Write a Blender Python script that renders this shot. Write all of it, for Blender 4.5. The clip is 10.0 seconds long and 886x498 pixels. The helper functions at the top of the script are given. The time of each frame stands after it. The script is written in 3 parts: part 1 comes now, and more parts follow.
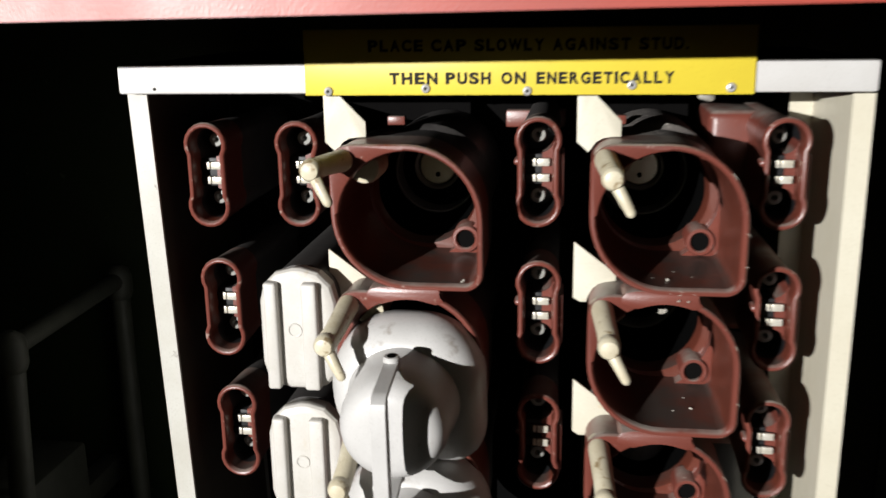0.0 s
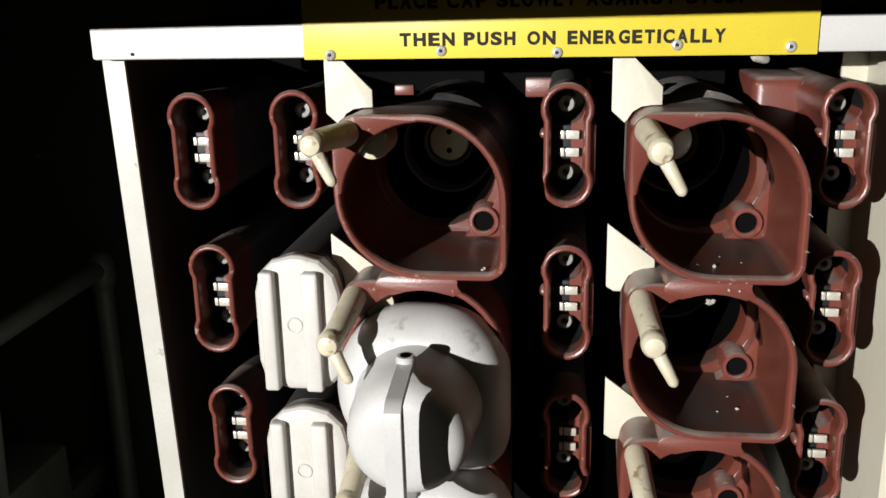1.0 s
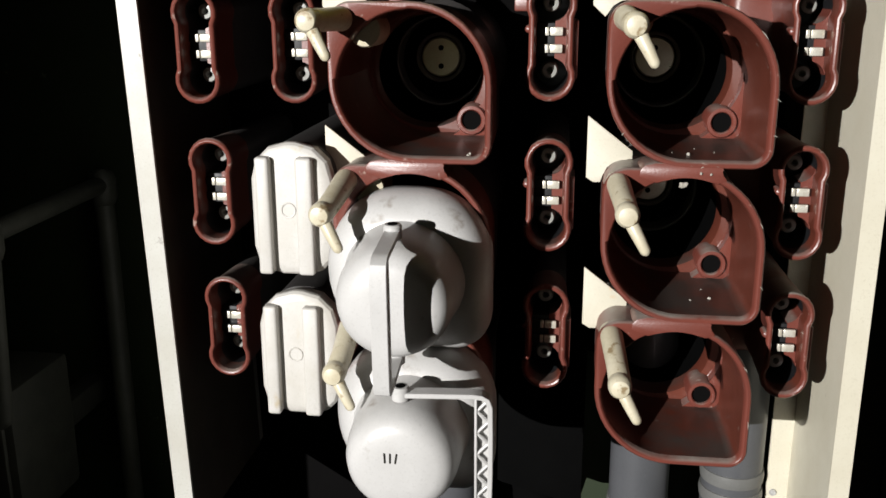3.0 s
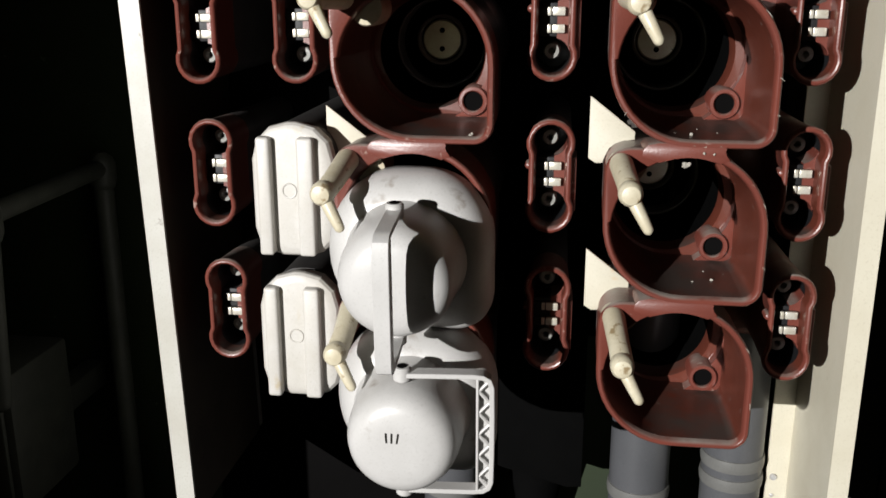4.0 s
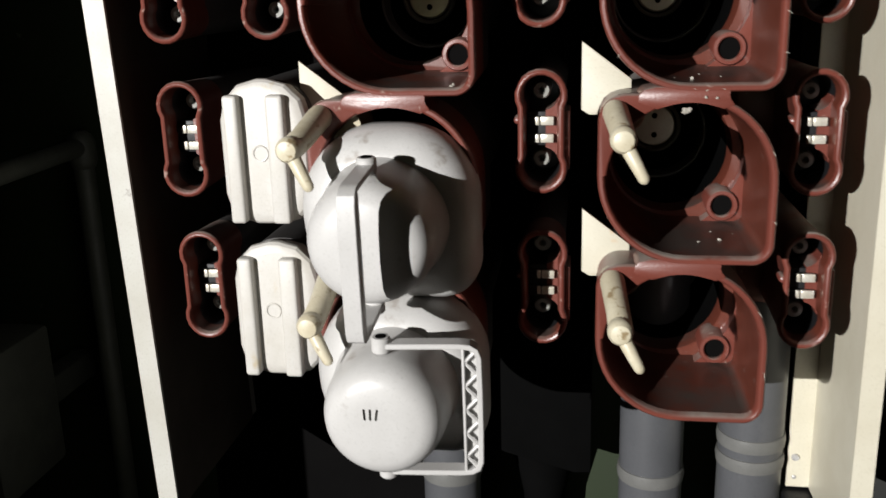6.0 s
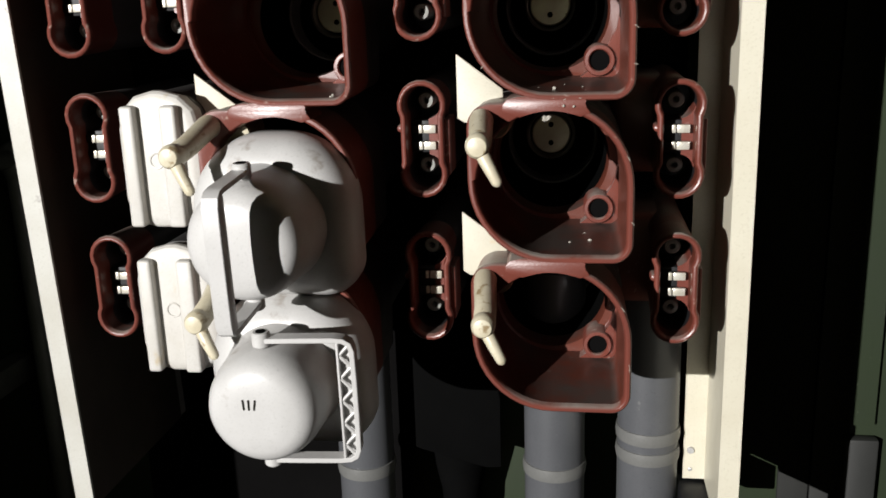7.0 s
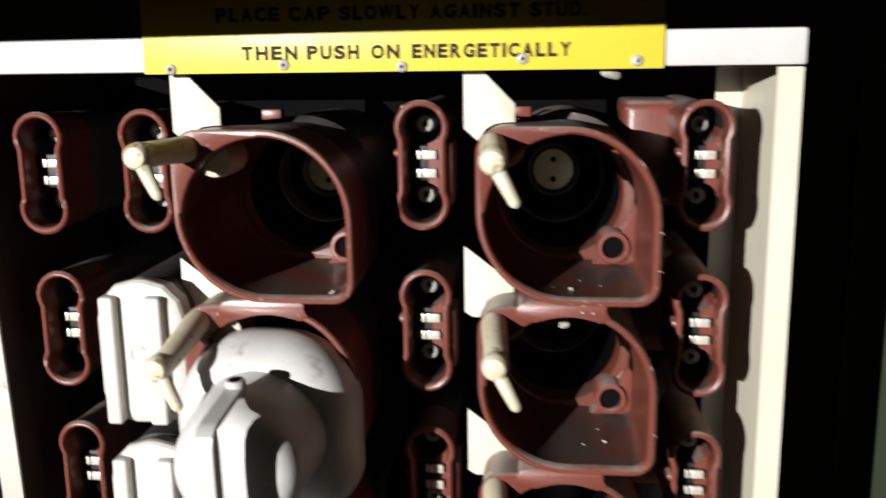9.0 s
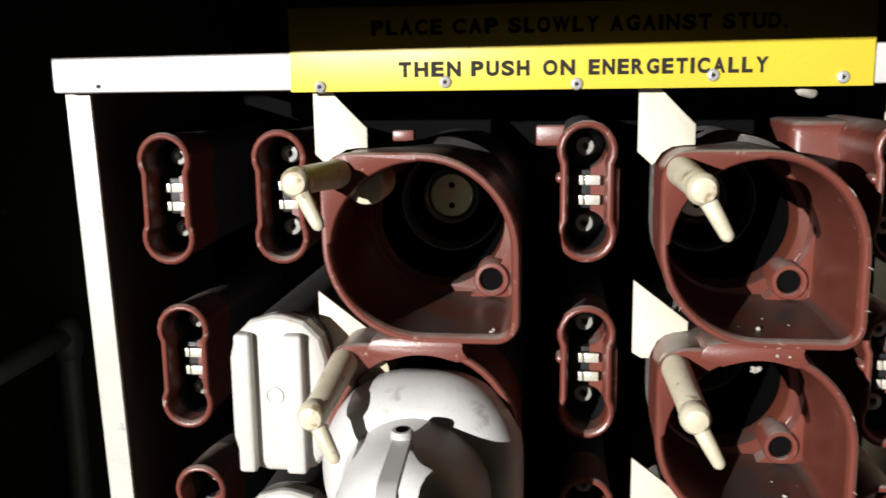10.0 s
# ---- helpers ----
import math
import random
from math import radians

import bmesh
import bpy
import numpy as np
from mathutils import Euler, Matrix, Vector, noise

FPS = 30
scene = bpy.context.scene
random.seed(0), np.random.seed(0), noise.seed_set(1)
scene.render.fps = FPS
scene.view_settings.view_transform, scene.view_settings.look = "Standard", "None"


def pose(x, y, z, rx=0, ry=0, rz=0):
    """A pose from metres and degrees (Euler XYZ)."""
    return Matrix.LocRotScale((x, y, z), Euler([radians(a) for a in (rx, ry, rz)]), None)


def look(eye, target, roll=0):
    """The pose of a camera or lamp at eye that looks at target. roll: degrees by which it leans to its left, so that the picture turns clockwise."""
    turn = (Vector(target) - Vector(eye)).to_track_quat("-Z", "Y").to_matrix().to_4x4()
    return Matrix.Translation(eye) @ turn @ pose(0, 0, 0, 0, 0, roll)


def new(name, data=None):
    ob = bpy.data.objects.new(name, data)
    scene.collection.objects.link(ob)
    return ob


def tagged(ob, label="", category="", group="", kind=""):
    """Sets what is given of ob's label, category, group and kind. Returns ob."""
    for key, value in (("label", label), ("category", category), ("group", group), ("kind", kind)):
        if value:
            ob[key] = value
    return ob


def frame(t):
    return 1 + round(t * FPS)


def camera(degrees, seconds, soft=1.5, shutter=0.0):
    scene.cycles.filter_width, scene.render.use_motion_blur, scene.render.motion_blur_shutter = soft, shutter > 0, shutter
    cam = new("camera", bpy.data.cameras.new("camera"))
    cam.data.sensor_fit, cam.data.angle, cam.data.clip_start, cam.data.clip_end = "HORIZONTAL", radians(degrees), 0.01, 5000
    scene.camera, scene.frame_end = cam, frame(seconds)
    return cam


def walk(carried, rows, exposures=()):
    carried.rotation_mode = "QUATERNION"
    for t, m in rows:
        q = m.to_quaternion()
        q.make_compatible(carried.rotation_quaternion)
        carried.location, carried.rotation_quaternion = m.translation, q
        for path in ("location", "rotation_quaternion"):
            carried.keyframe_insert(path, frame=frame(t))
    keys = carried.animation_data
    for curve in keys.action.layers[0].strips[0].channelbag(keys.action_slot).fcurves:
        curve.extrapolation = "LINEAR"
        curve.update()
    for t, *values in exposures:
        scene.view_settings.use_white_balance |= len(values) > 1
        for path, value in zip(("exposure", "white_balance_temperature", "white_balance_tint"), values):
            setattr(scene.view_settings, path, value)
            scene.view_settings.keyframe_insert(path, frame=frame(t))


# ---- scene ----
cam = camera(50.8, 10.0, 1.5, 0.7)
PATH = [
    (0, (0.104, 0.039, 1.453), (-0.166, 1.956, 0.949), -0.9),
    (0.5, (0.074, 0.105, 1.434), (-0.186, 2.021, 0.922), -1.1),
    (1, (0.076, 0.117, 1.434), (-0.18, 2.025, 0.892), -1.2),
    (1.5, (0.077, 0.098, 1.428), (-0.175, 2.004, 0.878), -0.8),
    (2, (0.082, 0.075, 1.405), (-0.172, 1.982, 0.858), -0.7),
    (2.5, (0.091, 0.065, 1.376), (-0.167, 1.974, 0.839), -0.3),
    (4, (0.088, 0.063, 1.35), (-0.16, 1.97, 0.801), -0.0),
    (4.5, (0.073, 0.131, 1.338), (-0.174, 2.035, 0.779), -1.2),
    (5, (0.081, 0.144, 1.327), (-0.17, 2.049, 0.775), -1.0),
    (6.5, (0.154, 0.089, 1.306), (-0.165, 1.989, 0.766), -2.0),
    (7, (0.199, 0.082, 1.309), (-0.095, 1.99, 0.789), -1.9),
    (7.5, (0.199, 0.082, 1.315), (-0.07, 1.997, 0.804), -1.9),
    (8, (0.196, 0.108, 1.371), (-0.058, 2.032, 0.887), -1.1),
    (8.5, (0.189, 0.125, 1.397), (-0.043, 2.063, 0.958), -1.2),
    (9, (0.159, 0.146, 1.398), (-0.049, 2.093, 0.989), -0.8),
    (9.5, (0.085, 0.181, 1.4), (-0.126, 2.131, 1.008), -0.5),
    (10, (0.062, 0.191, 1.397), (-0.19, 2.141, 1.029), -0.8),
]
walk(cam, [(t, look(eye, target, roll)) for t, eye, target, roll in PATH],
     [(0.0, 0.45), (2.5, 0.42), (4.5, 0.3), (6.5, 0.35), (7.5, 0.5), (8.0, 0.65), (9.5, 0.72), (10.0, 0.65)])

# ---- world and lamp ----
world = bpy.data.worlds.new("world")
scene.world = world
world.use_nodes = True
sky = world.node_tree.nodes.new("ShaderNodeTexSky")
sky.sky_type, sky.sun_disc, sky.sun_elevation = "NISHITA", False, radians(6)
world.node_tree.links.new(sky.outputs[0], world.node_tree.nodes["Background"].inputs[0])
world.node_tree.nodes["Background"].inputs[1].default_value = 0.05
lamp = new("work_lamp", bpy.data.lights.new("work_lamp", "SPOT"))
lamp.data.energy, lamp.data.shadow_soft_size, lamp.data.color = 1090.0, 0.014, (1.0, 0.985, 0.965)
lamp.data.spot_size, lamp.data.spot_blend = radians(29), 0.25
lamp.matrix_basis = look((-1.82, -2.85, 1.862), (0.05, 0.80, 1.18))

# ---- materials ----


def surface(name, base, other, rough=0.5, metal=0.0, scale=30.0, grain=600.0, bump=0.15, spots=None, spot_level=0.68,
            spot_scale=120.0, coat=0.0, rough_var=0.15, patch=0.5, gloss=0.5, spot_detail=3, dust=None):
    """Two-scale procedural surface: slow stains, fine grain, and optional spots of dirt or wear."""
    m = bpy.data.materials.new(name)
    m.use_nodes = True
    n, l = m.node_tree.nodes, m.node_tree.links
    p = n["Principled BSDF"]
    tc, info = n.new("ShaderNodeTexCoord"), n.new("ShaderNodeObjectInfo")
    shift = n.new("ShaderNodeVectorMath")
    shift.operation = "MULTIPLY_ADD"
    l.new(info.outputs["Random"], shift.inputs[0])
    shift.inputs[1].default_value = (7.3, 3.1, 5.7)
    l.new(tc.outputs["Object"], shift.inputs[2])

    def tex(sc, detail):
        t = n.new("ShaderNodeTexNoise")
        t.inputs["Scale"].default_value, t.inputs["Detail"].default_value = sc, detail
        t.inputs["Roughness"].default_value = 0.6
        l.new(shift.outputs[0], t.inputs["Vector"])
        return t.outputs["Fac"]

    def ramp(src, lo, hi):
        r = n.new("ShaderNodeMapRange")
        r.inputs["From Min"].default_value, r.inputs["From Max"].default_value = lo, hi
        l.new(src, r.inputs["Value"])
        return r.outputs["Result"]

    def mix(fac, a, b):
        x = n.new("ShaderNodeMix")
        x.data_type = "RGBA"
        for sock, val in ((x.inputs[0], fac), (x.inputs[6], a), (x.inputs[7], b)):
            if isinstance(val, (tuple, list)):
                sock.default_value = (*val, 1)
            elif isinstance(val, float):
                sock.default_value = val
            else:
                l.new(val, sock)
        return x.outputs[2]

    slow, fine = tex(scale, 5), tex(grain, 3)
    col = mix(ramp(slow, 0.5 - patch * 0.4, 0.5 + patch * 0.4), base, other)
    dark = tuple(v * 0.92 for v in other)
    col = mix(ramp(fine, 0.55, 0.8), col, dark)
    if spots:
        sp = ramp(tex(spot_scale, spot_detail), spot_level, spot_level + 0.07)
        col = mix(sp, col, spots)
    if dust:
        geo, sep = n.new("ShaderNodeNewGeometry"), n.new("ShaderNodeSeparateXYZ")
        l.new(geo.outputs["Normal"], sep.inputs[0])
        both = n.new("ShaderNodeMath")
        both.operation = "MULTIPLY"
        l.new(ramp(sep.outputs["Z"], 0.55, 0.95), both.inputs[0])
        l.new(ramp(slow, 0.30, 0.62), both.inputs[1])
        col = mix(both.outputs[0], col, dust)
    l.new(col, p.inputs["Base Color"])
    rr = n.new("ShaderNodeMapRange")
    rr.inputs["To Min"].default_value, rr.inputs["To Max"].default_value = max(0.04, rough - rough_var), min(1, rough + rough_var)
    l.new(slow, rr.inputs["Value"])
    l.new(rr.outputs["Result"], p.inputs["Roughness"])
    p.inputs["Metallic"].default_value = metal
    p.inputs["Coat Weight"].default_value = coat
    p.inputs["Specular IOR Level"].default_value = gloss
    if bump:
        b = n.new("ShaderNodeBump")
        b.inputs["Strength"].default_value, b.inputs["Distance"].default_value = bump, 0.0006
        l.new(fine, b.inputs["Height"])
        l.new(b.outputs[0], p.inputs["Normal"])
    return m


RED_RESIN = surface("red_brown_resin", (0.146, 0.0387, 0.0267), (0.119, 0.0322, 0.0231), 0.36, scale=25, bump=0.2,
                    spots=(0.28, 0.19, 0.16), spot_level=0.64, spot_scale=110, rough_var=0.12, spot_detail=8, dust=(0.24, 0.212, 0.186))
# The red-brown resin again, darkened to carry the shade inside the mouths.
SHADED_RESIN = surface("shaded_inner_resin", (0.110, 0.0288, 0.0176), (0.090, 0.0237, 0.0148), 0.34, scale=25, bump=0.1, gloss=0.3,
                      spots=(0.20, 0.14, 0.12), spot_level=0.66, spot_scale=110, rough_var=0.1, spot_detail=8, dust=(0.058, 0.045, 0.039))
DARK_RESIN = surface("dark_grey_housing", (0.045, 0.0413, 0.039), (0.03, 0.0277, 0.027), 0.5, scale=30, spots=(0.2, 0.18, 0.17), spot_level=0.72)
DUSTY = surface("dusty_grey_housing", (0.176, 0.16, 0.144), (0.08, 0.068, 0.064), 0.8, scale=45, spots=(0.3, 0.28, 0.25), spot_level=0.6)
WHITE_CAP = surface("white_cap_plastic", (0.470, 0.463, 0.452), (0.405, 0.397, 0.385), 0.38, scale=22, bump=0.08,
                    spots=(0.27, 0.245, 0.22), spot_level=0.615, spot_scale=26, rough_var=0.1, spot_detail=9)
WHITE_OLD = surface("yellowed_white_plastic", (0.480, 0.467, 0.442), (0.415, 0.396, 0.357), 0.45, scale=35, bump=0.1,
                    spots=(0.40, 0.34, 0.24), spot_level=0.62, spot_scale=30, spot_detail=7)
CREAM_PEG = surface("cream_peg_plastic", (0.535, 0.497, 0.382), (0.428, 0.375, 0.260), 0.4, scale=60, bump=0.1,
                    spots=(0.24, 0.18, 0.10), spot_level=0.60, spot_scale=75, spot_detail=6)
CREAM_PLATE = surface("cream_plate", (0.530, 0.507, 0.420), (0.468, 0.437, 0.343), 0.55, scale=18, bump=0.08,
                      spots=(0.52, 0.32, 0.12), spot_level=0.68, spot_scale=24)
WHITE_PAINT = surface("white_enamel", (0.560, 0.553, 0.540), (0.490, 0.476, 0.455), 0.4, scale=14, bump=0.1,
                      spots=(0.14, 0.12, 0.10), spot_level=0.69, spot_scale=48, spot_detail=9)
AGED_WHITE = surface("aged_white_enamel", (0.43, 0.425, 0.39), (0.35, 0.335, 0.29), 0.45, scale=16, bump=0.1,
                     spots=(0.12, 0.10, 0.08), spot_level=0.67, spot_scale=55, spot_detail=9)
CREAM_PAINT = surface("cream_enamel", (0.570, 0.541, 0.443), (0.500, 0.464, 0.364), 0.42, scale=12, bump=0.1,
                      spots=(0.22, 0.17, 0.11), spot_level=0.70, spot_scale=40, spot_detail=9)
YELLOW = surface("yellow_enamel", (0.600, 0.480, 0.0420), (0.550, 0.425, 0.0345), 0.4, scale=16, bump=0.06,
                 spots=(0.25, 0.17, 0.03), spot_level=0.74, spot_scale=70)
BLACK_INK = surface("black_ink", (0.012, 0.012, 0.010), (0.022, 0.020, 0.015), 0.7, bump=0, gloss=0.15)
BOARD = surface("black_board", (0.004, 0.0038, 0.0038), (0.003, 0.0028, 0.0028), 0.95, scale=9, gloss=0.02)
# Darker than real rubber: shade on the board and boot is mixed in.
RUBBER = surface("black_rubber_and_shade", (0.0020, 0.0020, 0.0020), (0.0028, 0.0028, 0.0028), 0.9, scale=20, gloss=0.02)
GREY_TUBE = surface("grey_plastic_tube", (0.080, 0.082, 0.088), (0.060, 0.062, 0.067), 0.35, scale=14, bump=0.1,
                    spots=(0.12, 0.12, 0.12), spot_level=0.7, spot_scale=60)
TUBE_COLLAR = surface("pale_tube_collar", (0.135, 0.135, 0.130), (0.105, 0.105, 0.100), 0.4, scale=40)
SILVER = surface("silvered_contact", (0.72, 0.70, 0.63), (0.50, 0.46, 0.36), 0.30, metal=0.4, scale=140, bump=0.3, rough_var=0.12)
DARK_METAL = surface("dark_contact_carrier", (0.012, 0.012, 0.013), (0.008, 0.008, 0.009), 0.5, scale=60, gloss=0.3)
PASSIVATED = surface("passivated_steel", (0.60, 0.59, 0.52), (0.54, 0.46, 0.40), 0.34, metal=0.75, scale=50, bump=0.1)
STEEL = surface("rivet_steel", (0.55, 0.55, 0.55), (0.38, 0.37, 0.36), 0.35, metal=0.35, scale=200, bump=0.2)
PORCELAIN = surface("grey_white_insulator", (0.26, 0.26, 0.24), (0.20, 0.20, 0.18), 0.4, scale=90)
RED_PAINT = surface("red_enamel", (0.31, 0.052, 0.036), (0.26, 0.043, 0.030), 0.42, scale=15, bump=0.2,
                    spots=(0.33, 0.13, 0.10), spot_level=0.66, spot_scale=38)
GREEN_PAINT = surface("dark_green_enamel", (0.022, 0.033, 0.014), (0.016, 0.024, 0.011), 0.5, scale=7, bump=0.15,
                      spots=(0.14, 0.16, 0.11), spot_level=0.70, spot_scale=60)
BLACK_PAINT = surface("black_enamel", (0.016, 0.017, 0.016), (0.024, 0.024, 0.022), 0.6, scale=9)
PIPE_PAINT = surface("grey_green_pipe", (0.07, 0.073, 0.06), (0.045, 0.048, 0.04), 0.55, scale=25)
CONCRETE = surface("grey_concrete", (0.10, 0.098, 0.09), (0.07, 0.068, 0.063), 0.9, scale=3, grain=120, bump=0.4)
CHEEK_SHADE = surface("cheek_shade_brown", (0.068, 0.052, 0.036), (0.044, 0.0336, 0.024), 0.7, scale=14)
DEBRIS = surface("pale_grit", (0.42, 0.40, 0.35), (0.28, 0.26, 0.22), 0.8, scale=300)

# ---- mesh tools ----


def finish(bm, sharp=35):
    bmesh.ops.remove_doubles(bm, verts=bm.verts, dist=1e-6)
    bmesh.ops.recalc_face_normals(bm, faces=bm.faces)
    me = bpy.data.meshes.new("mesh")
    bm.to_mesh(me)
    bm.free()
    for f in me.polygons:
        f.use_smooth = True
    me.set_sharp_from_angle(angle=radians(sharp))
    return me


def part(name, bm, material, parent=None, label="", sharp=35):
    """Links a bmesh (or a ready mesh) as one mesh object under a thing or a part."""
    me = bm if isinstance(bm, bpy.types.Mesh) else finish(bm, sharp)
    if not me.materials:
        me.materials.append(material)
    ob = new(name, me)
    ob.parent = parent
    if label:
        ob["label"] = label
    return ob


def thing(name, at, label, category, group="", turn=(0, 0, 0), kind=""):
    ob = new(name)
    ob.empty_display_size = 0.02
    ob.matrix_basis = pose(*at, *turn)
    return tagged(ob, label, category, group, kind)


def loft(rings, bm=None, cap0=True, cap1=True, closed=True):
    """Joins rings of equally many points by quads; caps close the first and the last."""
    bm = bm or bmesh.new()
    vs = [[bm.verts.new(p) for p in r] for r in rings]
    for a, b in zip(vs, vs[1:]):
        n = len(a)
        for i in range(n if closed else n - 1):
            j = (i + 1) % n
            bm.faces.new((a[i], a[j], b[j], b[i]))
    if cap0:
        bm.faces.new(vs[0])
    if cap1:
        bm.faces.new(vs[-1][::-1])
    return bm


def circle(cx, cz, r, y, n=32, squash=1.0):
    return [(cx + r * math.cos(2 * math.pi * i / n), y, cz + squash * r * math.sin(2 * math.pi * i / n)) for i in range(n)]


def lathe(profile, n=32, cx=0.0, cz=0.0, bm=None, cap0=True, cap1=True):
    """A turned body about the y axis; profile: (radius, y)."""
    return loft([circle(cx, cz, r, y, n) for r, y in profile], bm, cap0, cap1)


def upright(profile, n=28, cx=0.0, cy=0.0, bm=None, cap0=True, cap1=True):
    """A turned body about the z axis; profile: (radius, z)."""
    rings = [[(cx + r * math.cos(2 * math.pi * i / n), cy + r * math.sin(2 * math.pi * i / n), z) for i in range(n)] for r, z in profile]
    return loft(rings, bm, cap0, cap1)


def box(x0, x1, y0, y1, z0, z1, bevel=0.0, bm=None, segments=2):
    own = bmesh.new()
    bmesh.ops.create_cube(own, size=1)
    for v in own.verts:
        v.co = ((x0 + x1) / 2 + v.co.x * (x1 - x0), (y0 + y1) / 2 + v.co.y * (y1 - y0), (z0 + z1) / 2 + v.co.z * (z1 - z0))
    if bevel:
        bmesh.ops.bevel(own, geom=own.edges[:], offset=bevel, segments=segments, affect="EDGES", profile=0.5)
    if bm is None:
        return own
    me = bpy.data.meshes.new("piece")
    own.to_mesh(me)
    own.free()
    bm.from_mesh(me)
    bpy.data.meshes.remove(me)
    return bm


def contour(x0, x1, z0, z1, tl, tr, br, bl, inset, y, n=12):
    """A rounded rectangle whose four corners have radii of their own, seen along y."""
    x0, x1, z0, z1 = x0 + inset, x1 - inset, z0 + inset, z1 - inset
    out = []
    for cx, cz, r, a0 in ((x1, z1, tr, 0), (x0, z1, tl, 90), (x0, z0, bl, 180), (x1, z0, br, 270)):
        r = max(0.002, r - inset)
        ox, oz = cx - r if cx == x1 else cx + r, cz - r if cz == z1 else cz + r
        for i in range(n):
            a = radians(a0 + 90 * i / (n - 1))
            out.append((ox + r * math.cos(a), y, oz + r * math.sin(a)))
    return out


def round_contour(cx, cz, r, y, n=12):
    return contour(cx - r, cx + r, cz - r, cz + r, r, r, r, r, 0, y, n)


def rod(points, r, n=12, bm=None, squash=1.0):
    """A round bar along a line of points, with rounded ends."""
    pts = [Vector(p) for p in points]
    rings = []
    first, last = (pts[1] - pts[0]).normalized(), (pts[-1] - pts[-2]).normalized()
    radii = r if isinstance(r, (list, tuple)) else [r] * len(pts)
    spots = [(pts[0] - first * radii[0] * 0.85, radii[0] * 0.35), (pts[0] - first * radii[0] * 0.5, radii[0] * 0.82)]
    spots += list(zip(pts, radii))
    spots += [(pts[-1] + last * radii[-1] * 0.5, radii[-1] * 0.82), (pts[-1] + last * radii[-1] * 0.85, radii[-1] * 0.35)]
    side = None
    for i, (p, rad) in enumerate(spots):
        a = spots[max(0, i - 1)][0]
        b = spots[min(len(spots) - 1, i + 1)][0]
        d = (b - a).normalized()
        if side is None:
            side = d.orthogonal().normalized()
        side = (side - d * side.dot(d)).normalized()
        up = d.cross(side)
        rings.append([tuple(p + (side * math.cos(2 * math.pi * k / n) + up * squash * math.sin(2 * math.pi * k / n)) * rad) for k in range(n)])
    return loft(rings, bm)


def plate(pts, y0, y1, bm=None, bevel=0.0):
    """A flat plate with the outline pts (x, z), from y0 to y1."""
    own = loft([[(x, y0, z) for x, z in pts], [(x, y1, z) for x, z in pts]])
    if bevel:
        bmesh.ops.bevel(own, geom=own.edges[:], offset=bevel, segments=2, affect="EDGES", profile=0.5)
    return own


CELL = {"I": 0.34, "W": 1.35, ".": 0.30, "L": 0.86, "T": 0.92, "E": 0.92}


def lettering(words, x0, x1, height, material, parent, at, bold=0.0):
    """A word of square, extended capitals from x0 to x1 in the xz plane, facing -y: each letter fills its own cell."""
    gap = 0.20
    total = sum(CELL.get(c, 1.0) + gap for c in words) - gap
    unit, x, bm = (x1 - x0) / total, x0, bmesh.new()
    for c in words:
        cu = bpy.data.curves.new("letter", "FONT")
        cu.body, cu.size, cu.offset, cu.extrude = c, 1.0, bold, 0.0
        tmp = new("letter_curve", cu)
        bpy.context.view_layer.update()
        me = bpy.data.meshes.new_from_object(tmp.evaluated_get(bpy.context.evaluated_depsgraph_get()))
        bpy.data.objects.remove(tmp)
        xs, ys = [v.co.x for v in me.vertices], [v.co.y for v in me.vertices]
        a0, a1, b0, b1 = min(xs), max(xs), min(ys), max(ys)
        w, h = CELL.get(c, 1.0) * unit, height * (0.24 if c == "." else 1.0)
        for v in me.vertices:
            v.co = (x + (v.co.x - a0) / (a1 - a0) * w, 0.0, (v.co.y - b0) / (b1 - b0) * h)
        bm.from_mesh(me)
        bpy.data.meshes.remove(me)
        x += w + gap * unit
    ob = part("word", bm, material, parent)
    ob.location = at
    return ob


# ---- the hall and the compartment ----


def slab(name, x0, x1, y0, y1, z0, z1, material, label, category):
    return tagged(part(name, box(x0, x1, y0, y1, z0, z1), material), label, category, kind="structure")


# The concrete hall is never in view; it is added to limit skylight.
slab("floor", -3.2, 3.2, -3.2, 2.2, -0.12, 0.0, CONCRETE, "bare grey concrete floor of an added, unseen hall", "floor")
slab("ceiling", -3.2, 3.2, -3.2, 2.2, 2.8, 2.92, CONCRETE, "bare grey concrete ceiling of an added, unseen hall", "ceiling")
slab("wall_west", -3.2, -3.05, -3.2, 2.2, 0.0, 2.8, CONCRETE, "bare grey concrete side wall of an added, unseen hall", "wall")
slab("wall_east", 3.05, 3.2, -3.2, 2.2, 0.0, 2.8, CONCRETE, "bare grey concrete side wall of an added, unseen hall", "wall")
slab("wall_north", -3.05, 3.05, 1.03, 1.08, 0.0, 2.8, GREEN_PAINT, "dark green painted wall behind the sockets", "wall")


def pierced(name, x, z, y, hole, material, label, tilt=0.0):
    """A wall in the xz plane with one opening through it, whose upper edge may tilt."""
    bm = bmesh.new()
    (x0, x1), (z0, z1), (y0, y1), (hx0, hx1, hz0, hz1) = x, z, y, hole
    box(x0, hx0, y0, y1, z0, z1, bm=bm)
    box(hx1, x1, y0, y1, z0, z1, bm=bm)
    zl, zr = hz1 + tilt * hx0, hz1 + tilt * hx1
    loft([[(hx0, yy, zl), (hx1, yy, zr), (hx1, yy, z1), (hx0, yy, z1)] for yy in (y0, y1)], bm)
    box(hx0, hx1, y0, y1, z0, hz0, bm=bm)
    return tagged(part(name, bm, material), label, "wall", kind="structure")


